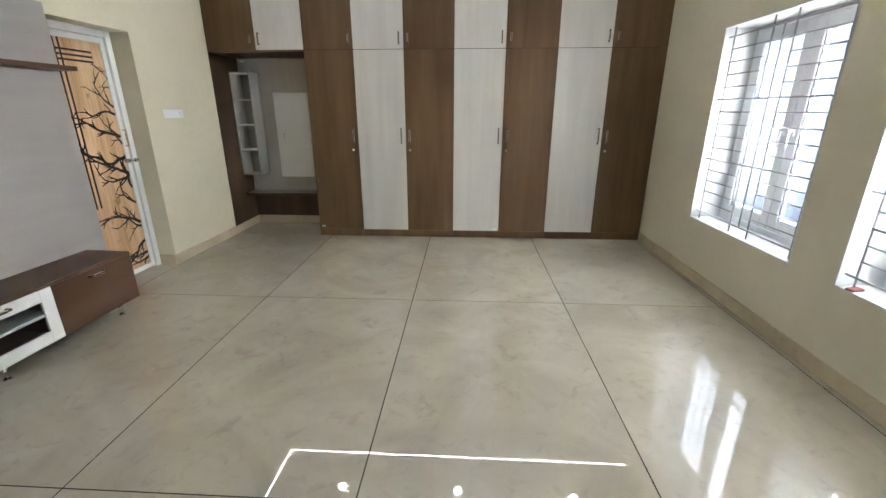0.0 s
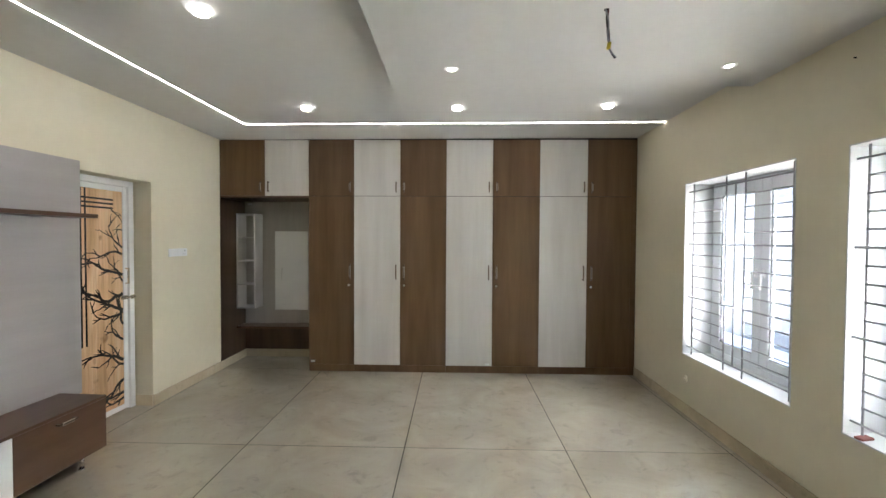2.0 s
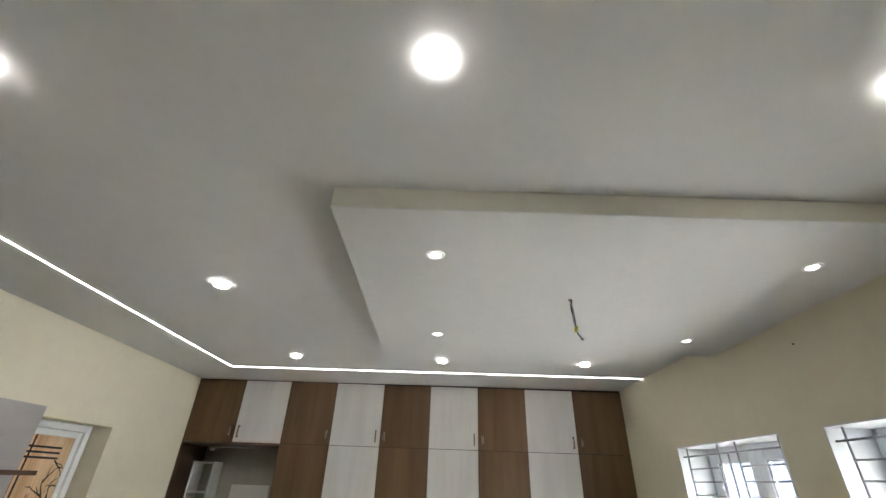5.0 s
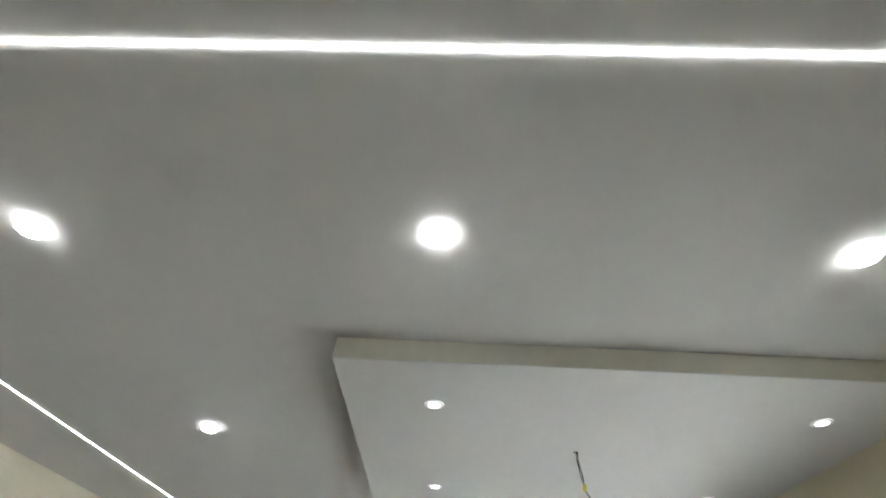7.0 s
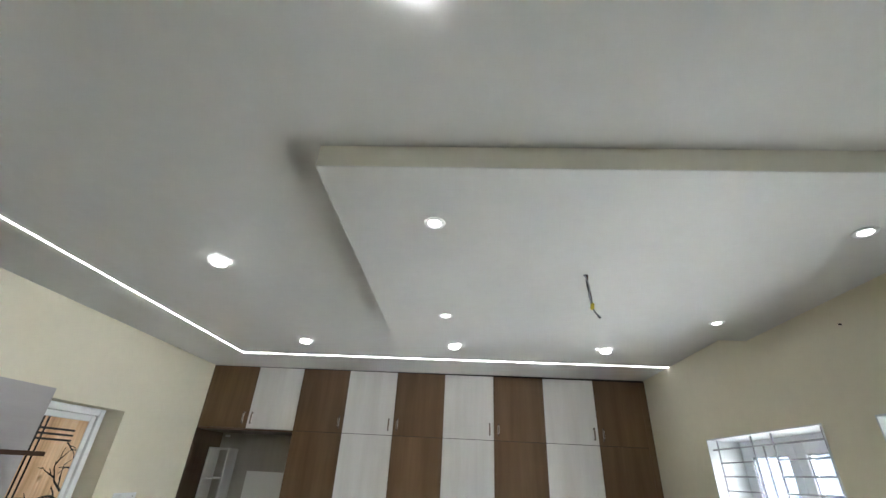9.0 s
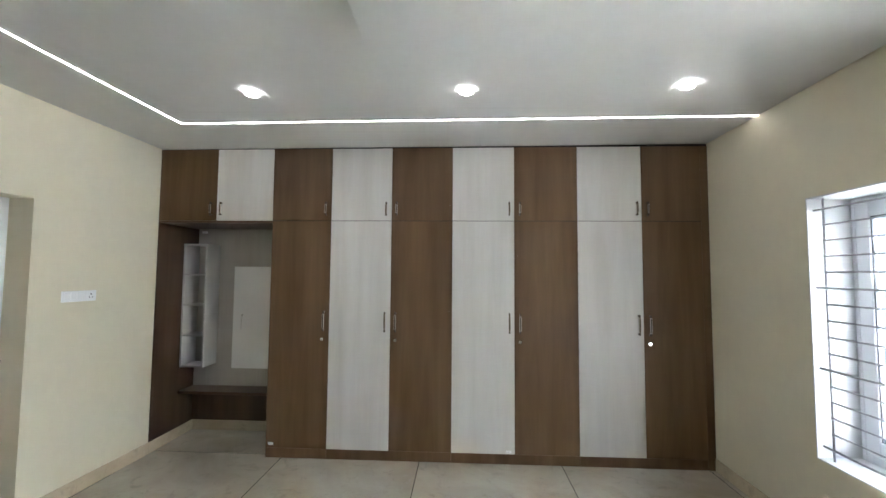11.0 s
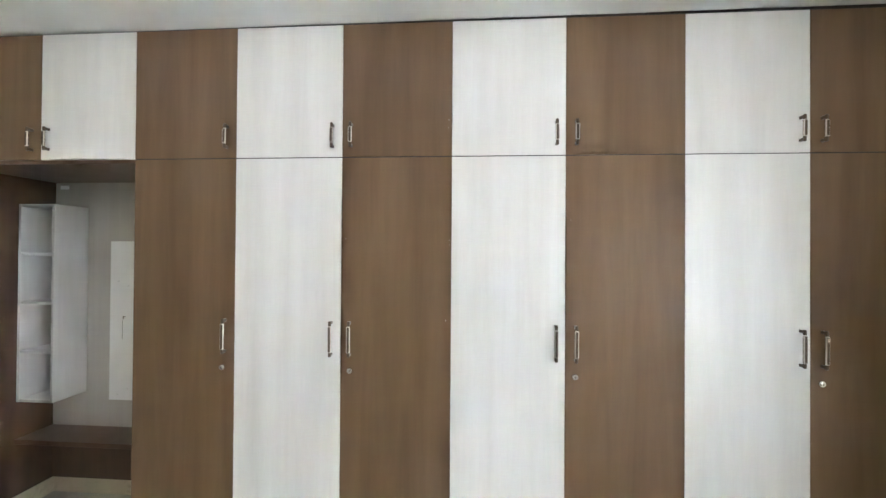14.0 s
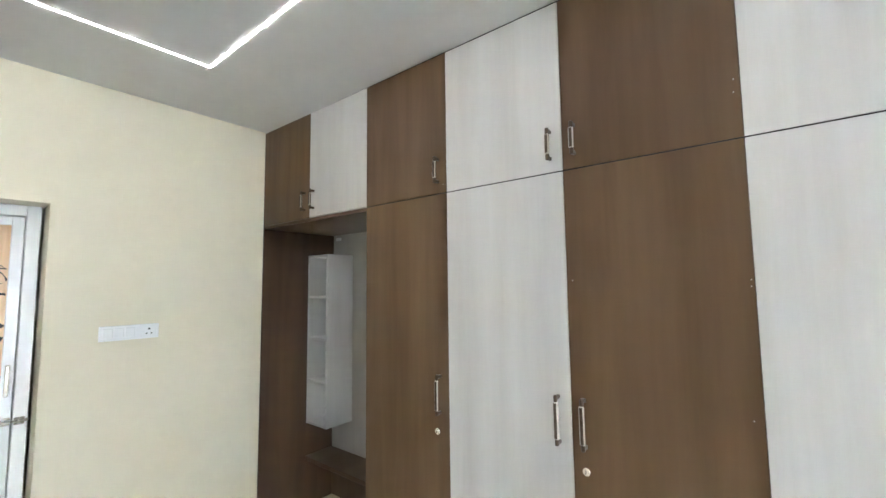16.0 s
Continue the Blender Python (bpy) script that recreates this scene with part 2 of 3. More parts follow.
def structure():
    # window wall with two openings
    t = RX + 0.32
    a, b, c, d = W1, W1 - WW, W2, W2 - WW
    items = [((RX, BACK - 0.2, -0.3), (t, 0.9, SILL)), ((RX, BACK - 0.2, HEAD), (t, 0.9, TOP))]
    for y1, y0 in ((0.9, a), (b, c), (d, BACK - 0.2)):
        items.append(((RX, y0, SILL), (t, y1, HEAD)))
    tagged(boxes("wall_east", [WALL], items), "cream painted wall with two barred windows", "wall", kind="structure")
    # door wall
    items = [((-0.24, DO0, -0.3), (0, 0.0, TOP)), ((-0.24, BACK - 0.3, -0.3), (0, DO1, TOP)), ((-0.24, DO1, DOH), (0, DO0, TOP))]
    tagged(boxes("wall_west", [WALL], items, m=LW), "cream painted wall with a recessed door", "wall", kind="structure")
    tagged(boxes("wall_niche", [WALL], [((-1.31, 0.004, -0.3), (-1.092, 0.9, TOP))]), "cream painted wall beside the dressing niche", "wall", kind="structure")
    tagged(boxes("wall_north", [WALL], [((-1.31, 0.63, -0.3), (RX, 0.85, TOP))]), "cream painted wall behind the wardrobes", "wall", kind="structure")
    tagged(boxes("wall_south", [WALL], [((-1.7, BACK - 0.2, -0.3), (RX, BACK, TOP))]), "plain cream painted wall", "wall", kind="structure")
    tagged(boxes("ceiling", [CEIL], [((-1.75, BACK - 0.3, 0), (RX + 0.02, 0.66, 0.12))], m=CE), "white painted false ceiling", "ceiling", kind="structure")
    bm = bmesh.new()
    add_box(bm, (1.28, -3.71, -0.102), (RX + 0.02, -1.85, -0.001), 0, 0.003)
    bm.faces.ensure_lookup_table()
    # front edge takes a brighter cream: lamp light put into its colour
    for f in bm.faces:
        if f.normal.y < -0.9:
            f.material_index = 1
    tagged(finish("ceiling_panel", bm, [CEIL, FASCIA_LIT], m=CE), "dropped white ceiling panel, front edge coloured as lit cream by lamps", "ceiling panel", kind="structure")
    items = [((-1.6, DO1 - 0.4, -0.3), (-1.45, DO0 + 0.4, TOP)), ((-1.45, DO0 + 0.25, -0.3), (-0.241, DO0 + 0.4, TOP)), ((-1.45, DO1 - 0.4, -0.3), (-0.241, DO1 - 0.25, TOP)), ((-1.6, DO1 - 0.4, TOP), (-0.241, DO0 + 0.4, TOP + 0.1)), ((-1.45, DO1 - 0.25, -0.1), (-0.241, DO0 + 0.25, -0.003))]
    tagged(boxes("wall_bath", [WALL], items, m=LW), "plain walls of the small room behind the door", "wall", kind="structure")
    # outdoors
    tagged(boxes("ground", [EARTH], [((-400, -400, -1.25), (400, 400, -1.0))]), "grey earth and concrete ground around the house", "ground", kind="structure")
    tagged(boxes("wall_plinth", [FACADE], [((-1.75, BACK - 0.25, -1.0), (RX + 0.32, 0.9, -0.305))]), "plain rendered plinth of the house", "wall", kind="structure")
    tagged(boxes("roof", [FACADE], [((-1.75, BACK - 0.25, TOP), (RX + 0.34, 0.95, TOP + 0.15))]), "flat concrete roof slab", "roof", kind="structure")


def skirting():
    h, k = 0.1, 0.012
    bits = [((RX - k, BACK, 0), (RX, -0.002, h))]
    tagged(boxes("baseboard_east", [SKIRT], bits, bevel=0.002), "beige tile skirting under the windows", "skirting", kind="structure")
    bits = [((0, DO0, 0), (k, -0.002, h)), ((-0.19, DO0 - k, 0), (0, DO0, h)), ((0, BACK, 0), (k, DO1, h))]
    tagged(boxes("baseboard_west", [SKIRT], bits, m=LW, bevel=0.002), "beige tile skirting along the door wall", "skirting", kind="structure")
    bits = [((-1.086, 0.0, 0), (-1.062, 0.606, h)), ((-1.062, 0.594, 0), (-0.002, 0.606, h))]
    tagged(boxes("baseboard_niche", [SKIRT], bits, bevel=0.002), "beige tile skirting inside the dressing niche", "skirting", kind="structure")


# ---------------- windows ----------------
def sash(parent, width, height, m, handle):
    """A casement leaf with its hinge at the origin, reaching to +y."""
    p, d = 0.084, 0.05
    it = [((-d / 2, 0, 0), (d / 2, p, height)), ((-d / 2, width - p, 0), (d / 2, width, height)), ((-d / 2, p, 0), (d / 2, width - p, p)), ((-d / 2, p, height - p), (d / 2, width - p, height))]
    s = boxes("sash", [UPVC], it, parent, m, 0.004)
    g = 0.006
    boxes("gasket", [GASKET], [((-0.014, p, p), (0.014, p + g, height - p)), ((-0.014, width - p - g, p), (0.014, width - p, height - p)), ((-0.014, p + g, p), (0.014, width - p - g, p + g)), ((-0.014, p + g, height - p - g), (0.014, width - p - g, height - p))], s)
    pane = boxes("pane", [GLASS], [((-0.003, p + 0.002, p + 0.002), (0.003, width - p - 0.002, height - p - 0.002))], s)
    pane.visible_shadow = False
    if handle:
        y = width - p / 2
        boxes("handle", [WHITE], [((-d / 2 - 0.012, y - 0.014, height / 2 - 0.035), (-d / 2 - 0.001, y + 0.014, height / 2 + 0.035)), ((-d / 2 - 0.045, y - 0.009, height / 2 - 0.011), (-d / 2 - 0.012, y + 0.009, height / 2 + 0.011)), ((-d / 2 - 0.045, y - 0.009, height / 2 - 0.12), (-d / 2 - 0.03, y + 0.009, height / 2 - 0.011))], s, bevel=0.003)
    return s


def window(name, y1):
    y0 = y1 - WW
    h = HEAD - SILL
    w = thing(name, pose(RX, y0, SILL), "white framed casement window with two closed leaves", "window", "barred windows", "structure")
    k = 0.008
    boxes("reveal", [REVEAL], [((-0.003, 0, 0), (0.317, WW, k)), ((-0.003, 0, h - k), (0.317, WW, h)), ((-0.003, 0, k), (0.317, k, h - k)), ((-0.003, WW - k, k), (0.317, WW, h - k))], w)
    x0, x1, f = 0.25, 0.312, 0.03
    lo, hi = k + 0.001, WW - k - 0.001
    frame_bits = [((x0, lo, lo), (x1, lo + f, h - lo)), ((x0, hi - f, lo), (x1, hi, h - lo)), ((x0, lo + f, lo), (x1, hi - f, lo + f + 0.02)), ((x0, lo + f, h - lo - f), (x1, hi - f, h - lo))]
    boxes("frame", [UPVC], frame_bits, w, bevel=0.004)
    sw, sh, sz = WW / 2 - lo - f - 0.005, h - 2 * (lo + f) - 0.026, lo + f + 0.023
    sash(w, sw, sh, Matrix.Translation((0.272, hi - f - 0.003, sz)) @ pose(0, 0, 0, 0, 0, 180) @ Matrix.Diagonal((-1, 1, 1, 1)), True)
    sash(w, sw, sh, pose(0.272, lo + f + 0.003, sz), True)


def grille(y1):
    """Welded bars let into the reveal."""
    y0 = y1 - WW
    g = thing("window_grille", pose(RX + 0.044, (y0 + y1) / 2, SILL), "grey painted steel window grille with welded bars", "window grille", "window grilles")
    h = HEAD - SILL
    def bar(name, length, r, places):
        bm = bmesh.new()
        add_cyl(bm, r, r, length, Matrix(), 0, 8)
        one = finish(name, bm, [STEEL], g, places[0])
        for m in places[1:]:
            share(name, one.data, g, m)

    bar("upright_bar", h - 0.018, 0.006, [pose(0, y, h / 2) for y in (-0.555, -0.11, 0.11, 0.555)])
    levels = [0.075, 0.535, 1.02, 1.495]
    bar("long_bar", WW - 0.018, 0.006, [pose(-0.008, 0, z, 90) for z in levels])
    bar("middle_bar", levels[-1] - levels[0], 0.006, [pose(0, 0, (levels[-1] + levels[0]) / 2)])
    bar("short_bar", 0.445, 0.005, [pose(-0.006, y, a + (b - a) * i / 5, 90) for a, b in zip(levels, levels[1:]) for i in range(1, 5) for y in (-0.3325, 0.3325)])


# ---------------- wardrobe ----------------
def handle_mesh(length):
    bm = bmesh.new()
    h = length / 2
    for s in (-1, 1):
        add_box(bm, (-0.006, -0.026, s * (h - 0.010) - 0.007), (0.006, 0, s * (h - 0.010) + 0.007), 0, 0.002)
        add_box(bm, (-0.007, -0.034, min(s * h, s * (h - 0.026))), (0.007, -0.023, max(s * h, s * (h - 0.026))), 0, 0.003)
    add_box(bm, (-0.0095, -0.037, -h + 0.022), (0.0095, -0.025, h - 0.024), 1, 0.004)
    me = bpy.data.meshes.new("handle")
    bm.to_mesh(me)
    bm.free()
    me.materials.append(BRONZE)
    me.materials.append(CHAMPAGNE)
    return me


LONG, SHORT, LEVEL = handle_mesh(0.176), handle_mesh(0.124), handle_mesh(0.13)
bm = bmesh.new()
add_cyl(bm, 0.0145, 0.013, 0.008, pose(0, -0.004, 0, 90), 0, 20)
add_cyl(bm, 0.009, 0.009, 0.004, pose(0, -0.010, 0, 90), 0, 16)
add_box(bm, (-0.0012, -0.0128, -0.005), (0.0012, -0.0119, 0.005), 1)
LOCK = bpy.data.meshes.new("lock")
bm.to_mesh(LOCK)
bm.free()
LOCK.materials.append(CHROME)
LOCK.materials.append(DARK)

SEAM = 2.1
CELL = [-1.062, -0.527, 0.0, 0.545, 1.094, 1.642, 2.189, 2.741, 3.294, 3.80]
HINGE = "rlrrlrlrl"       # the side on which each leaf has its handle


# pale nicks in the laminate: leaf, x, z
CHIPS = ((4, 1.626, 2.278), (4, 1.624, 2.239), (4, 1.634, 1.687), (4, 1.633, 1.668), (4, 1.617, 1.296), (4, 1.116, 1.692), (2, 0.527, 2.138), (6, 2.214, 1.787))


def leaf(unit, i, z0, z1, base, lock):
    x0, x1 = CELL[i] + 0.0008, CELL[i + 1] - 0.0008
    col = BROWN if i % 2 == 0 else PALE
    bm = bmesh.new()
    add_box(bm, (x0 - base, 0, z0), (x1 - base, 0.018, z1), 0, 0.0012)
    d = finish("door", bm, [col], unit)
    side = (x1 - 0.045 if HINGE[i] == "r" else x0 + 0.047) - base
    up = z0 > 1.5
    share("handle", SHORT if up else LONG, d, pose(side, 0, (2.205 if up else 1.199) + random.uniform(-0.003, 0.003), 0, random.uniform(-0.6, 0.6), 0))
    if lock:
        off = -0.016 if HINGE[i] == "r" else 0.0
        share("lock", LOCK, d, pose(side + off, 0, 1.039))
    for cell, cx, cz in CHIPS:
        if cell == i and z0 < cz < z1:
            boxes("chip", [PALE_BACK], [((cx - base - 0.0013, -0.0009, cz - 0.002), (cx - base + 0.0013, -0.0002, cz + 0.002))], d)
    return d


def cupboard(name, first, last, z0, z1, label, group, locks=()):
    base = CELL[first]
    u = thing(name, pose(base, 0, 0), label, "wardrobe", group)
    w = CELL[last + 1] - base
    k, b = 0.018, z0 - (0.0 if z0 > 1.5 else 0.085)
    it = [((0.001, 0.02, b), (k, 0.59, z1)), ((w - k, 0.02, b), (w - 0.001, 0.59, z1)), ((k, 0.02, z1 - k), (w - k, 0.59, z1)), ((k, 0.02, z0), (w - k, 0.59, z0 + k)), ((k, 0.575, z0 + k), (w - k, 0.59, z1 - k))]
    boxes("body", [BROWN], it, u)
    if z0 < 1.5:
        boxes("plinth", [BROWN], [((0.001, 0.004, 0), (w - 0.001, 0.0195, z0 - 0.002))], u)
    for i in range(first, last + 1):
        leaf(u, i, z0 + 0.001, z1 - 0.001, base, i in locks)
    return u


def wardrobes():
    cupboard("wardrobe", 2, 2, 0.085, SEAM - 0.0025, "tall single-door wardrobe in brown wood laminate", "wardrobes along the wall", (2,))
    for a in (3, 5, 7):
        cupboard("wardrobe", a, a + 1, 0.085, SEAM - 0.0025, "tall two-door wardrobe in pale and brown laminate", "wardrobes along the wall", (a + 1,))
    cupboard("loft_cupboard", 0, 1, SEAM + 0.0005, 2.762, "brown and pale loft cupboard above the dressing niche", "loft cupboards")
    cupboard("loft_cupboard", 2, 2, SEAM + 0.0005, 2.762, "brown single-door loft cupboard above the wardrobe", "loft cupboards")
    for a in (3, 5, 7):
        cupboard("loft_cupboard", a, a + 1, SEAM + 0.0005, 2.762, "pale and brown loft cupboard above the wardrobe", "loft cupboards")
    # closing strips at both ends and above
    f = thing("wardrobe_filler", pose(3.80, 0, 0), "brown laminate filler strip beside the wardrobe", "filler")
    boxes("strip", [BROWN], [((0.001, 0.001, 0), (0.064, 0.02, 2.762))], f, bevel=0.001)
    f = thing("wardrobe_filler", pose(-1.062, 0, SEAM), "brown laminate filler strip above the niche", "filler")
    boxes("strip", [BROWN], [((-0.026, 0.001, 0), (-0.001, 0.02, 0.662))], f, bevel=0.001)
    tagged(boxes("trim_top", [DARK], [((-1.085, 0.012, 2.7635), (RX - 0.001, 0.02, 2.80))]), "dark joint between wardrobe and ceiling", "joint", kind="structure")
    # dark strip fills the open gap in place of the shade inside it
    tagged(boxes("trim_seam", [DARK], [((0.003, 0.003, SEAM - 0.0034), (3.798, 0.0195, SEAM + 0.0014))]), "dark strip standing in for shade in the gap below the loft cupboards", "joint", kind="structure")
    for x, z in ((0.048, 0.121), (2.136, 0.106)):
        t = tagged(boxes("paper_sticker", [WHITE], [((x - 0.023, -0.0015, z - 0.011), (x + 0.023, -0.0003, z + 0.011)), ((x - 0.018, -0.0021, z - 0.002), (x + 0.004, -0.0015, z + 0.001), 1)]), "small white paper sticker on a wardrobe door", "sticker", "stickers")
        t.data.materials.append(STEEL)


def dressing():
    u = thing("dressing_niche", pose(0, 0, 0), "brown laminate dressing niche with bench and pale back", "dressing unit")
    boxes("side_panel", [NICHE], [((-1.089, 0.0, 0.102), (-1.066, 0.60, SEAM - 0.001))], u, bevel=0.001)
    boxes("top_panel", [BROWN_H], [((-1.066, 0.003, SEAM - 0.021), (-0.001, 0.585, SEAM - 0.002))], u, bevel=0.001)
    boxes("back_panel", [PALE_BACK], [((-1.066, 0.585, 0.44), (-0.001, 0.60, SEAM - 0.022))], u)
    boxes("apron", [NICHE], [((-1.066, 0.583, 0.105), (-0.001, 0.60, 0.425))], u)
    boxes("bench_board", [BROWN_H], [((-1.064, 0.345, 0.428), (-0.001, 0.584, 0.456))], u, bevel=0.0015)
    b = boxes("mirror_board", [BOARD], [((-0.66, 0.577, 0.635), (-0.22, 0.5845, 1.687))], u, bevel=0.001)
    for x, z, a, c in ((-0.565, 1.18, 0.006, 0.02), (-0.57, 1.10, 0.0014, 0.12), (-0.555, 1.188, 0.012, 0.005), (-0.60, 1.42, 0.003, 0.003), (-0.53, 1.39, 0.003, 0.003), (-0.60, 0.67, 0.003, 0.003), (-0.53, 0.71, 0.003, 0.003)):
        boxes("glue_mark", [RUST], [((x - a / 2 - 0.001, 0.5762, z - c / 2), (x + a / 2, 0.5768, z + c / 2))], b)
    boxes("socket_plate", [BOARD], [((-1.03, 0.578, 2.035), (-0.97, 0.5846, 2.06))], u, bevel=0.002)
    s = thing("shelf_rack", pose(-1.0655, 0.355, 0.685), "narrow pale laminate open shelf rack with four cells", "shelf")
    w, d, h, k = 0.24, 0.228, 1.225, 0.016
    boxes("side", [PALE], [((0, 0, 0), (k, d, h)), ((w - k, 0, 0), (w, d, h))], s, bevel=0.001)
    for i in range(5):
        z = i * (h - k) / 4
        boxes("board", [PALE], [((k, 0.002, z), (w - k, d, z + k))], s, bevel=0.001)


# ---------------- door ----------------
def branch(bm, y, z, ang, width, length, depth, bounds, rnd, bend):
    """A tapering bent limb of flat quads in the door's plane, with side twigs that fork forwards."""
    n = max(5, int(length / 0.02))
    prev = None
    step = length / n
    side = rnd.choice((-1, 1))
    for i in range(n + 1):
        wv = width * (1 - 0.72 * i / n) / 2
        c, s = math.cos(ang), math.sin(ang)
        if not (bounds[0] < y < bounds[1] and bounds[2] < z < bounds[3]):
            break
        pair = [bm.verts.new((0, y - s * wv, z + c * wv)), bm.verts.new((0, y + s * wv, z - c * wv))]
        if prev:
            bm.faces.new((prev[0], prev[1], pair[1], pair[0]))
        prev = pair
        if depth and i > 1 and i % 5 == 2:
            side = -side
            branch(bm, y, z, ang + side * rnd.uniform(0.55, 0.85), width * 0.66, rnd.uniform(0.08, 0.17) * (1.0 if depth > 1 else 0.5), depth - 1, bounds, rnd, -side * 0.05)
        ang += bend + rnd.uniform(-0.27, 0.27)
        y += math.cos(ang) * step
        z += math.sin(ang) * step


def bathroom_door():
    d = thing("door", LW @ pose(-0.19, 0, 0), "closed wood-print door with black branch pattern", "door", kind="structure")
    a, b, f = DO0 - 0.014, DO1, 0.055
    it = [((-0.04, a - f, 0.0), (0.03, a, DOH)), ((-0.04, b, 0.0), (0.03, b + f, DOH)), ((-0.04, b + f, DOH - f), (0.03, a - f, DOH))]
    boxes("frame", [WHITE], it, d, bevel=0.004)
    y1, y0, z1 = a - f - 0.004, b + f + 0.004, DOH - f - 0.004
    e = 0.045
    lf = boxes("leaf", [WHITE], [((-0.02, y1 - e, 0.012), (0.012, y1, z1)), ((-0.02, y0, 0.012), (0.012, y0 + e, z1)), ((-0.02, y0 + e, z1 - e), (0.012, y1 - e, z1)), ((-0.02, y0 + e, 0.012), (0.012, y1 - e, 0.012 + e))], d, bevel=0.003)
    boxes("wood_panel", [PRINT], [((-0.014, y0 + e, 0.012 + e), (0.004, y1 - e, z1 - e))], d)
    ya, yb, za, zb = y0 + e, y1 - e, 0.057, z1 - e
    lx = 0.0052
    # ruled bars
    bars = [((0.0042, -1.580, 0.68), (lx, -1.564, zb)), ((0.0042, -1.622, 0.68), (lx, -1.606, zb))]
    for z in (1.925, 1.888, 1.851):
        bars.append(((0.0046, -1.70, z - 0.0075), (0.0056, -1.300, z + 0.0075)))
    boxes("black_bar", [BLACK], bars, d)
    bm = bmesh.new()
    rnd = random.Random(7)
    bounds = (ya + 0.01, yb - 0.002, za + 0.005, 1.84)
    stems = ((1.50, 2.25, 0.26, 0.012, 0.01), (1.44, 2.75, 0.34, 0.014, -0.01), (1.25, 2.45, 0.54, 0.018, 0.03), (1.19, 2.35, 0.14, 0.012, 0.03),
             (1.07, 3.0, 0.52, 0.020, -0.03), (0.925, 2.85, 0.50, 0.020, 0.02), (0.91, 3.45, 0.34, 0.015, -0.05), (0.80, 2.35, 0.24, 0.014, 0.02),
             (0.66, 2.95, 0.28, 0.014, -0.02), (0.47, 2.5, 0.46, 0.019, 0.04), (0.43, 2.95, 0.30, 0.014, 0.0), (0.29, 3.25, 0.48, 0.018, -0.03),
             (0.17, 3.0, 0.26, 0.018, 0.02), (0.12, 3.2, 0.22, 0.016, -0.03))
    for z, ang, ln, wd, bd in stems:
        branch(bm, yb - 0.004, z, ang, wd * 1.55, ln, 2, bounds, rnd, bd)
    branch(bm, -1.325, 1.838, -0.7, 0.012, 0.15, 1, bounds, rnd, -0.04)
    branch(bm, yb - 0.004, 1.66, 3.2, 0.012, 0.10, 1, bounds, rnd, -0.03)
    for v in bm.verts:
        v.co.x = 0.0066
    bmesh.ops.recalc_face_normals(bm, faces=bm.faces)
    ex = bmesh.ops.extrude_face_region(bm, geom=list(bm.faces))
    for g in ex["geom"]:
        if isinstance(g, bmesh.types.BMVert):
            g.co.x = 0.0050
    bmesh.ops.recalc_face_normals(bm, faces=bm.faces)
    finish("branch_pattern", bm, [BLACK], d)
    # pull handle and tower bolt
    y = y1 - e / 2 - 0.004
    boxes("handle", [CHROME], [((0.012, y - 0.007, 1.165), (0.045, y + 0.007, 1.18)), ((0.012, y - 0.007, 1.30), (0.045, y + 0.007, 1.315)), ((0.038, y - 0.008, 1.165), (0.05, y + 0.008, 1.315))], d, bevel=0.003)
    bm = bmesh.new()
    add_box(bm, (0.012, y1 - 0.075, 1.022), (0.016, y1 - 0.002, 1.058), 0, 0.001)
    add_box(bm, (0.031, a - 0.05, 1.022), (0.036, a - 0.012, 1.058), 0, 0.001)
    add_cyl(bm, 0.007, 0.007, 0.15, pose(0.034, y1 - 0.012, 1.04, 90), 0, 10)
    for yy in (y1 - 0.06, y1 - 0.03, a - 0.03):
        add_box(bm, (0.014, yy - 0.006, 1.028), (0.044, yy + 0.006, 1.052), 0, 0.002)
    add_cyl(bm, 0.006, 0.006, 0.03, pose(0.046, y1 - 0.045, 1.04, 0, 90), 0, 10)
    finish("bolt", bm, [CHROME], d)


def switch_board():
    p = LW @ pose(0, -0.735, 1.443)
    s = thing("switch_board", p, "white modular switch plate with a socket", "switch plate")
    boxes("plate", [WHITE], [((0.0005, -0.135, -0.04), (0.010, 0.135, 0.04))], s, bevel=0.003)
    it = [((0.0102, -0.12 + i * 0.048, -0.026), (0.014, -0.076 + i * 0.048, 0.026)) for i in range(3)]
    boxes("rocker", [WHITE], it, s, bevel=0.002)
    boxes("socket", [WHITE], [((0.0102, 0.055, -0.028), (0.013, 0.12, 0.028))], s, bevel=0.002)
    boxes("socket_hole", [DARK], [((0.0131, 0.082, 0.008), (0.0138, 0.092, 0.017)), ((0.0131, 0.071, -0.015), (0.0138, 0.079, -0.009)), ((0.0131, 0.095, -0.015), (0.0138, 0.103, -0.009))], s)


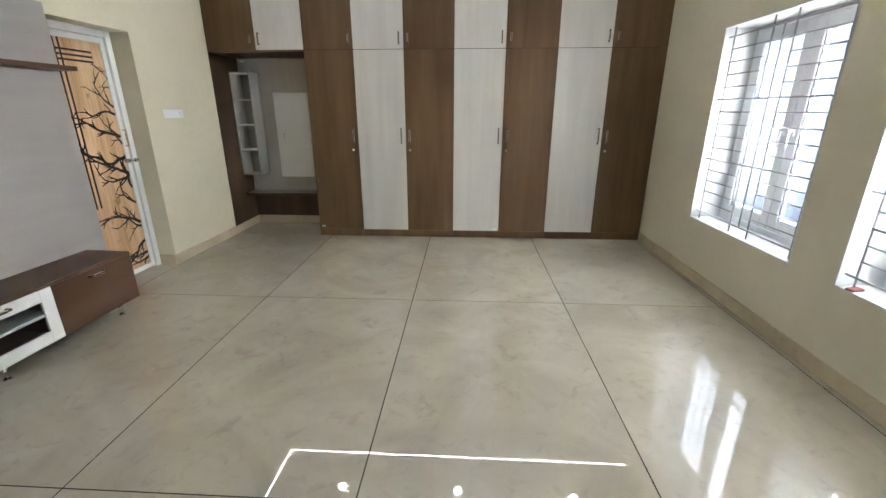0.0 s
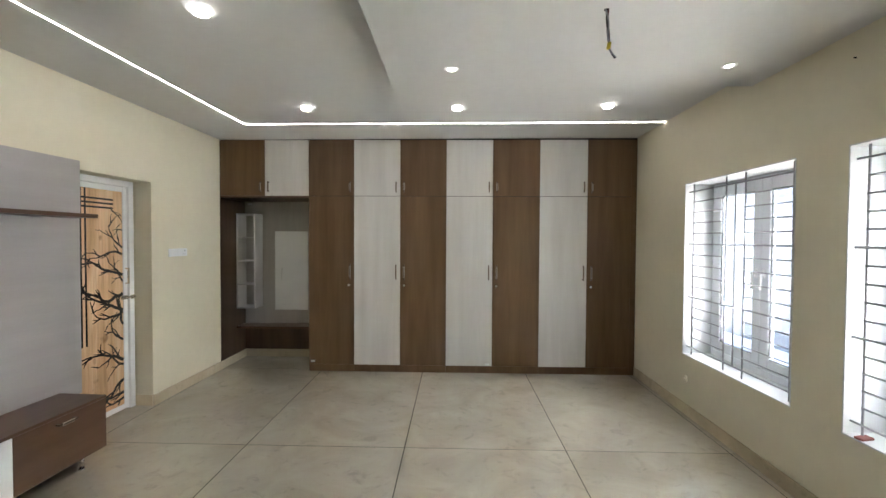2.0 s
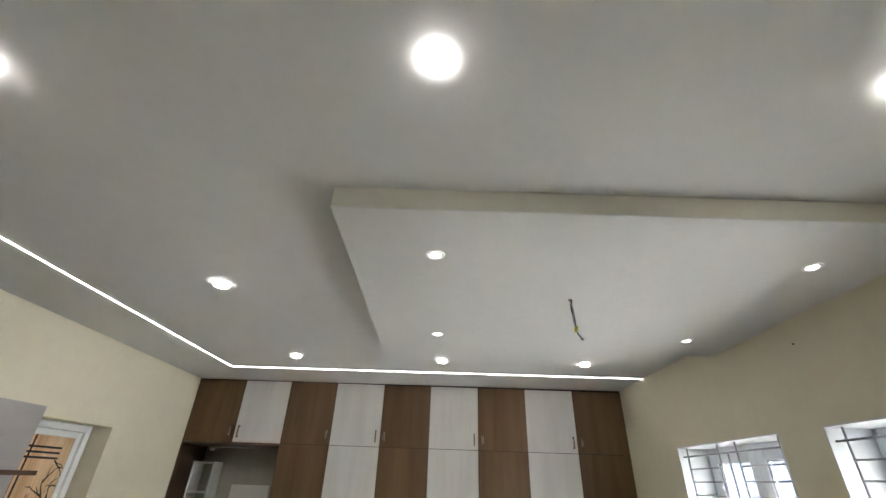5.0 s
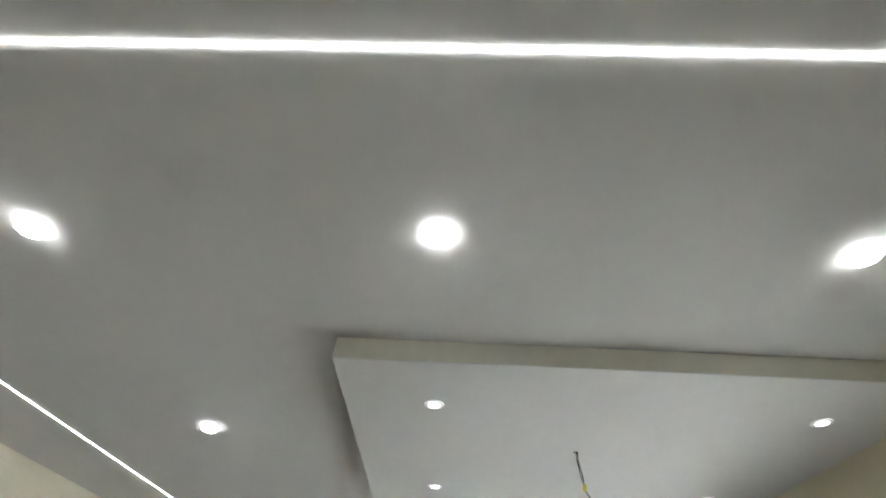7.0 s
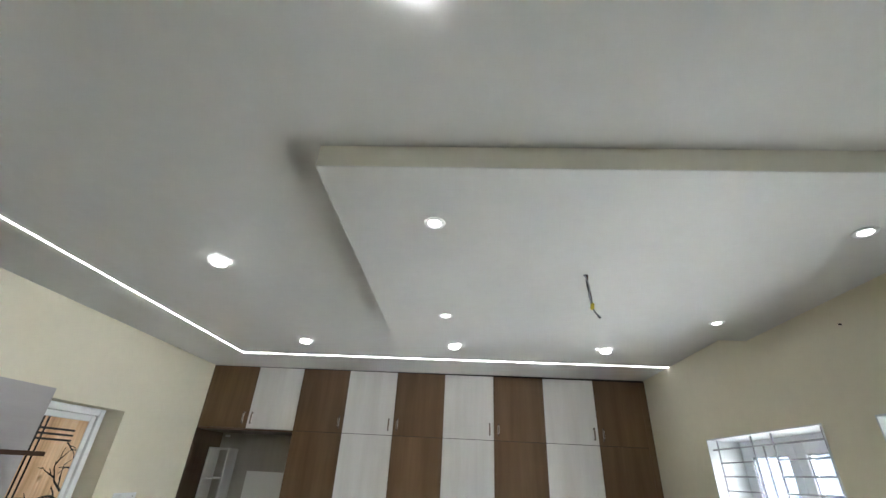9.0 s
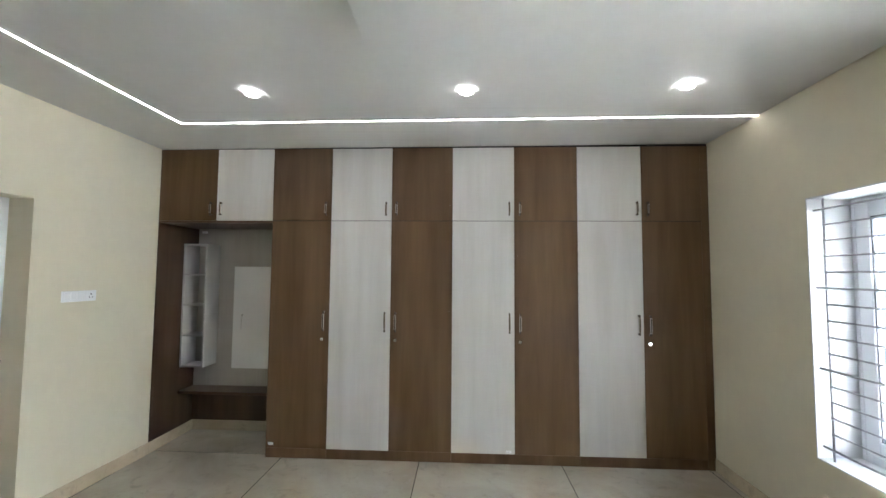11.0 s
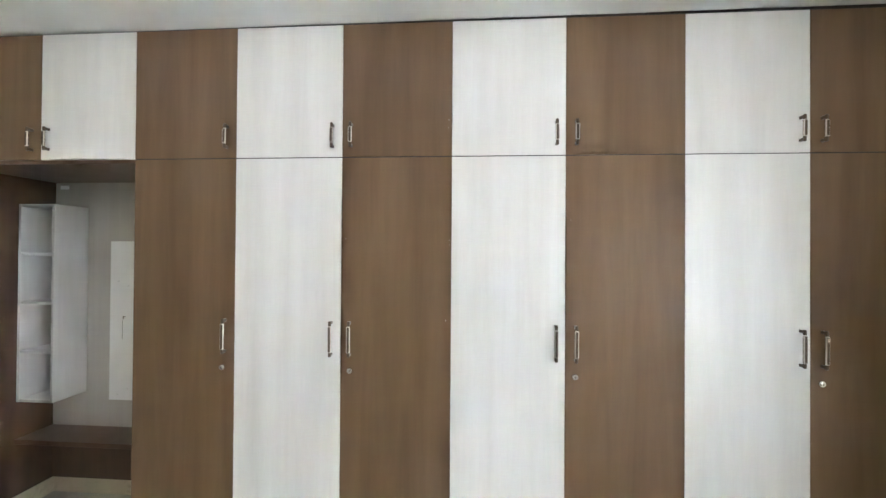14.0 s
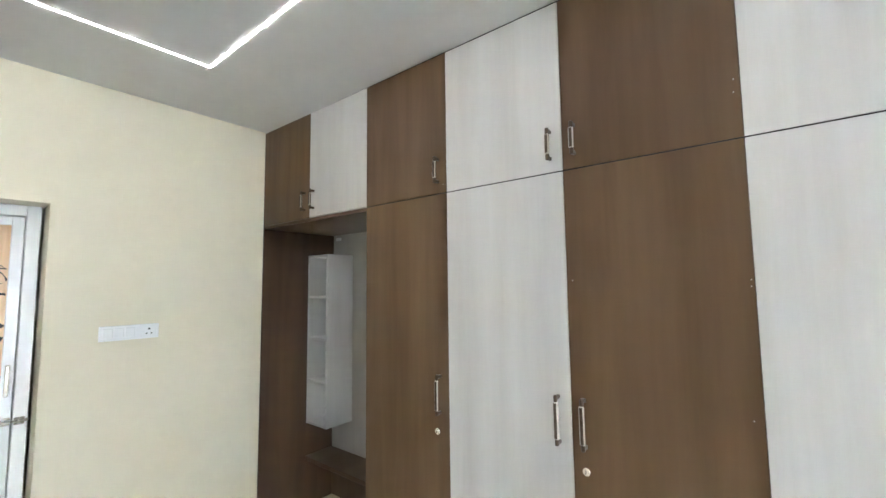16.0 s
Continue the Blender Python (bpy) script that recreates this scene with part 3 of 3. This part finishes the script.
# ---------------- television unit ----------------
def tv_wall():
    p = thing("tv_wall_panel", LW, "pale grey laminate television wall panel", "wall panel")
    y1, y0 = DO1 + 0.012, -4.06
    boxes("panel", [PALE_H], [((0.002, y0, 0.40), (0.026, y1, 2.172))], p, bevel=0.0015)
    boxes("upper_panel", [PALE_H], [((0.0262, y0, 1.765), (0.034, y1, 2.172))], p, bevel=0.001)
    s = thing("wall_shelf", LW @ pose(0.027, 0, 1.735), "thin brown laminate shelf on the television panel", "shelf")
    boxes("board", [BROWN_H], [((0, y0 + 0.03, 0), (0.205, -1.893, 0.028))], s, bevel=0.0015)
    # low cabinet on chrome feet
    c = thing("tv_cabinet", LW @ pose(0.028, 0, 0), "low brown and white television cabinet on chrome feet", "tv cabinet")
    e1, e0, z0, z1, dp = -2.012, -3.90, 0.092, 0.462, 0.335
    k = 0.018
    w1, w0 = -2.628, -3.27
    boxes("body", [BROWN_H], [((0.001, e0, z1 - 0.02), (dp + 0.02, e1, z1)), ((0.001, e0, z0), (dp, e1, z0 + k)), ((0.001, e1 - k, z0 + k), (dp, e1, z1 - 0.02)), ((0.001, e0, z0 + k), (dp, e0 + k, z1 - 0.02)), ((0.001, w1, z0 + k), (dp, w1 + k, z1 - 0.02)), ((0.001, w0 - k, z0 + k), (dp, w0, z1 - 0.02)), ((0.001, e0 + k, z0 + k), (0.008, e1 - k, z1 - 0.02))], c, bevel=0.001)
    for a, b in ((w1 + 0.002, e1), (e0, w0 - 0.002)):
        dr = boxes("drawer_front", [BROWN_H], [((dp + 0.001, a, z0), (dp + 0.019, b, z1 - 0.022))], c, bevel=0.001)
        share("handle", LEVEL, dr, pose(dp + 0.019, (a + b) / 2, 0.402, 0, 0, 90) @ pose(0, 0, 0, 0, 90, 0))
    f = 0.075
    wf = boxes("white_front", [WHITE], [((dp + 0.001, w0, z0), (dp + 0.02, w0 + f, z1 - 0.022)), ((dp + 0.001, w1 - f, z0), (dp + 0.02, w1, z1 - 0.022)), ((dp + 0.001, w0 + f, z0), (dp + 0.02, w1 - f, z0 + f)), ((dp + 0.001, w0 + f, z1 - 0.022 - f), (dp + 0.02, w1 - f, z1 - 0.022))], c, bevel=0.001)
    share("handle", LEVEL, wf, pose(dp + 0.02, (w0 + w1) / 2, 0.412, 0, 0, 90) @ pose(0, 0, 0, 0, 90, 0))
    pane = boxes("pane", [GLASS], [((dp + 0.006, w0 + f + 0.001, z0 + f + 0.001), (dp + 0.010, w1 - f - 0.001, z1 - 0.023 - f))], c)
    pane.visible_shadow = False
    boxes("inner_shelf", [WHITE], [((0.01, w0 + 0.001, 0.255), (dp - 0.015, w1 - 0.001, 0.272))], c, bevel=0.001)
    for y in (-2.16, -2.97, -3.75):
        for x in (0.05, 0.31):
            bm = bmesh.new()
            add_cyl(bm, 0.014, 0.014, z0 - 0.004, pose(x, y, z0 / 2), 0, 14)
            add_cyl(bm, 0.022, 0.02, 0.006, pose(x, y, 0.003), 0, 14)
            finish("foot", bm, [CHROME], c)


# ---------------- lamps ----------------
def lamps():
    bm = bmesh.new()
    add_cyl(bm, 0.040, 0.041, 0.003, pose(0, 0, -0.0195), 0, 40)
    trim = bpy.data.meshes.new("diffuser_disc")
    bm.to_mesh(trim)
    bm.free()
    trim.materials.append(LENS)
    bm = bmesh.new()
    add_cyl(bm, 0.0415, 0.0425, 0.017, pose(0, 0, -0.0093), 0, 40)
    lens = bpy.data.meshes.new("lens")
    bm.to_mesh(lens)
    bm.free()
    lens.materials.append(LENS_SIDE)
    first = None
    for x, y in ((0.385, -1.15), (1.755, -1.13), (3.097, -1.155), (0.385, -2.727), (0.36, -4.27), (1.697, -4.305), (3.05, -4.30)):
        m = CE @ pose(x, y, -0.0005)
        if first is None:
            first = thing("ceiling_lamp", m, "lit round white ceiling lamp", "ceiling lamp", "round ceiling lamps")
            share("lens", lens, first)
            share("diffuser_disc", trim, first)
        else:
            copy_thing(first, m)
    bm = bmesh.new()
    bmesh.ops.create_circle(bm, cap_ends=False, segments=32, radius=0.046)
    edge = list(bm.edges)
    prof = ((0.044, -0.004), (0.030, -0.005), (0.0245, -0.0005))
    for r, z in prof:
        ex = bmesh.ops.extrude_edge_only(bm, edges=edge)
        vs = [g for g in ex["geom"] if isinstance(g, bmesh.types.BMVert)]
        edge = [g for g in ex["geom"] if isinstance(g, bmesh.types.BMEdge)]
        for v in vs:
            k = r / math.hypot(v.co.x, v.co.y)
            v.co = (v.co.x * k, v.co.y * k, z)
    bmesh.ops.recalc_face_normals(bm, faces=bm.faces)
    ring = bpy.data.meshes.new("trim")
    bm.to_mesh(ring)
    bm.free()
    ring.materials.append(WHITE)
    bm = bmesh.new()
    add_cyl(bm, 0.0225, 0.0245, 0.004, pose(0, 0, -0.0022), 0, 32)
    small = bpy.data.meshes.new("lens")
    bm.to_mesh(small)
    bm.free()
    small.materials.append(LENS_S)
    first = None
    for x, y in ((1.697, -3.345), (1.712, -2.194), (3.475, -2.21), (3.48, -3.338)):
        m = CE @ pose(x, y, -0.1025)
        if first is None:
            first = thing("spot_lamp", m, "small lit recessed spot lamp in the ceiling panel", "spot lamp", "panel spot lamps")
            share("trim", ring, first)
            share("lens", small, first)
        else:
            copy_thing(first, m)
    s = thing("strip_light", CE, "lit narrow strip light let into the ceiling", "strip light")
    w = 0.0042
    boxes("diffuser", [STRIP], [((-0.44, -0.628 - w, -0.004), (RX - 0.002, -0.628 + w, -0.0005))], s)
    boxes("diffuser", [STRIP], [((0, -w, -0.004), (4.43, w, -0.0005))], s, pose(-0.585, -4.828, 0, 0, 0, -1.1))
    ln = math.hypot(4.2, 0.145)
    boxes("diffuser", [STRIP], [((-w, -ln, -0.0042), (w, 0, -0.0007))], s, pose(-0.447, -0.628, 0, 0, 0, -1.98))


def hanging_wire():
    h = thing("hanging_wire", CE @ pose(2.466, -2.865, -0.1025), "loose dark wires with yellow tape hanging from ceiling", "wire")
    cable("wire", [(0, 0, 0.0), (0.006, 0.0, -0.05), (0.004, 0.003, -0.11), (0.013, 0.003, -0.17), (0.018, 0.003, -0.20), (0.042, 0.0, -0.235)], 0.0038, BLACK, h)
    cable("wire", [(0.010, 0.004, 0.0), (0.003, 0.007, -0.05), (0.015, 0.004, -0.10), (0.012, 0.002, -0.18)], 0.0042, REDWIRE, h)
    cable("wire", [(-0.006, -0.004, 0.0), (0.012, -0.007, -0.06), (0.002, -0.006, -0.12), (0.014, 0.0, -0.18)], 0.0036, STEEL, h)
    cable("wire", [(0.004, 0.005, 0.0), (-0.004, -0.003, -0.06), (0.010, -0.006, -0.12), (0.010, 0.0, -0.17)], 0.0036, BLACK, h)
    cable("wire", [(0.013, 0.0, -0.18), (0.02, -0.003, -0.205), (0.040, -0.004, -0.228), (0.047, -0.002, -0.232)], 0.003, STEEL, h)
    bm = bmesh.new()
    add_cyl(bm, 0.0095, 0.0088, 0.032, pose(0.013, 0.002, -0.173, 4, 8), 0, 12)
    finish("tape", bm, [YELLOW], h)
    bm = bmesh.new()
    add_cyl(bm, 0.012, 0.012, 0.002, pose(0, 0, -0.001), 0, 12)
    finish("grommet", bm, [DARK], h)


def small_things():
    s = thing("wall_socket", pose(RX, -1.08, 0.325), "small cream round socket cover on the wall", "socket")
    bm = bmesh.new()
    add_cyl(bm, 0.032, 0.028, 0.010, pose(-0.005, 0, 0, 0, -90), 0, 24)
    add_cyl(bm, 0.011, 0.009, 0.012, pose(-0.015, 0, 0, 0, -90), 0, 16)
    finish("cover", bm, [WALL], s)
    bm = bmesh.new()
    add_cyl(bm, 0.0045, 0.004, 0.012, pose(-0.006, 0, 0, 0, -90), 0, 10)
    n = finish("wall_plug", bm, [DARK], m=pose(RX, -2.635, 2.568))
    tagged(n, "dark screw plug in the cream wall", "wall plug")
    c = boxes("brick_chip", [RED], [((-0.05, -0.022, 0), (0.03, 0.022, 0.014))], m=pose(RX + 0.045, W2 - 0.085, SILL + 0.0085, 0, 0, 12), bevel=0.004)
    tagged(c, "red brick chip under a grille bar on the sill", "brick chip")


def neighbour():
    """Two houses across the side lane; the white one, added mostly out of view, stands forward, bounces sun indoors and
    shades the grey one.
    """
    for x, y0, y1, mat, lab in ((6.5, -13.0, 0.4, FACADE, "tall white house added to bounce sunlight into the room"), (9.5, 0.8, 16.0, FACADE_B, "dark grey plastered neighbouring house in shade")):
        n = thing("house", pose(x, y0, -1.0), lab, "house", "neighbouring houses")
        ln = y1 - y0
        boxes("wall", [mat], [((0, 0, 0), (7.0, ln, 11.9))], n)
        boxes("roof", [mat], [((-0.18, -0.15, 11.9), (7.18, ln + 0.15, 12.1))], n, bevel=0.01)
        boxes("ledge", [mat], [((-0.05, 0, z), (-0.001, ln, z + 0.1)) for z in (3.6, 7.4)], n, bevel=0.008)


def tiles():
    """Large polished floor tiles, a little proud of the dark joints."""
    fl = tagged(boxes("floor", [GROUT], [((-1.8, BACK - 0.2, -0.3), (RX + 0.05, 0.7, -0.0012))]), "polished beige marble-look floor tiles", "floor", kind="structure")
    tw, tl, g = 1.2225, 1.862, 0.0032
    bm = bmesh.new()
    add_box(bm, (g, g, -0.012), (tw - g, tl - g, 0), 0, 0.0006)
    me = bpy.data.meshes.new("tile")
    bm.to_mesh(me)
    bm.free()
    me.materials.append(TILE)
    for i in range(-2, 4):
        for j in range(-4, 1):
            share("tile", me, fl, pose(0.1435 + i * tw, 0.068 + j * tl, random.uniform(-0.0003, 0)))


structure()
skirting()
window("window_1", W1)
window("window_2", W2)
grille(W1)
grille(W2)
wardrobes()
dressing()
bathroom_door()
switch_board()
tv_wall()
lamps()
hanging_wire()
small_things()
neighbour()
tiles()
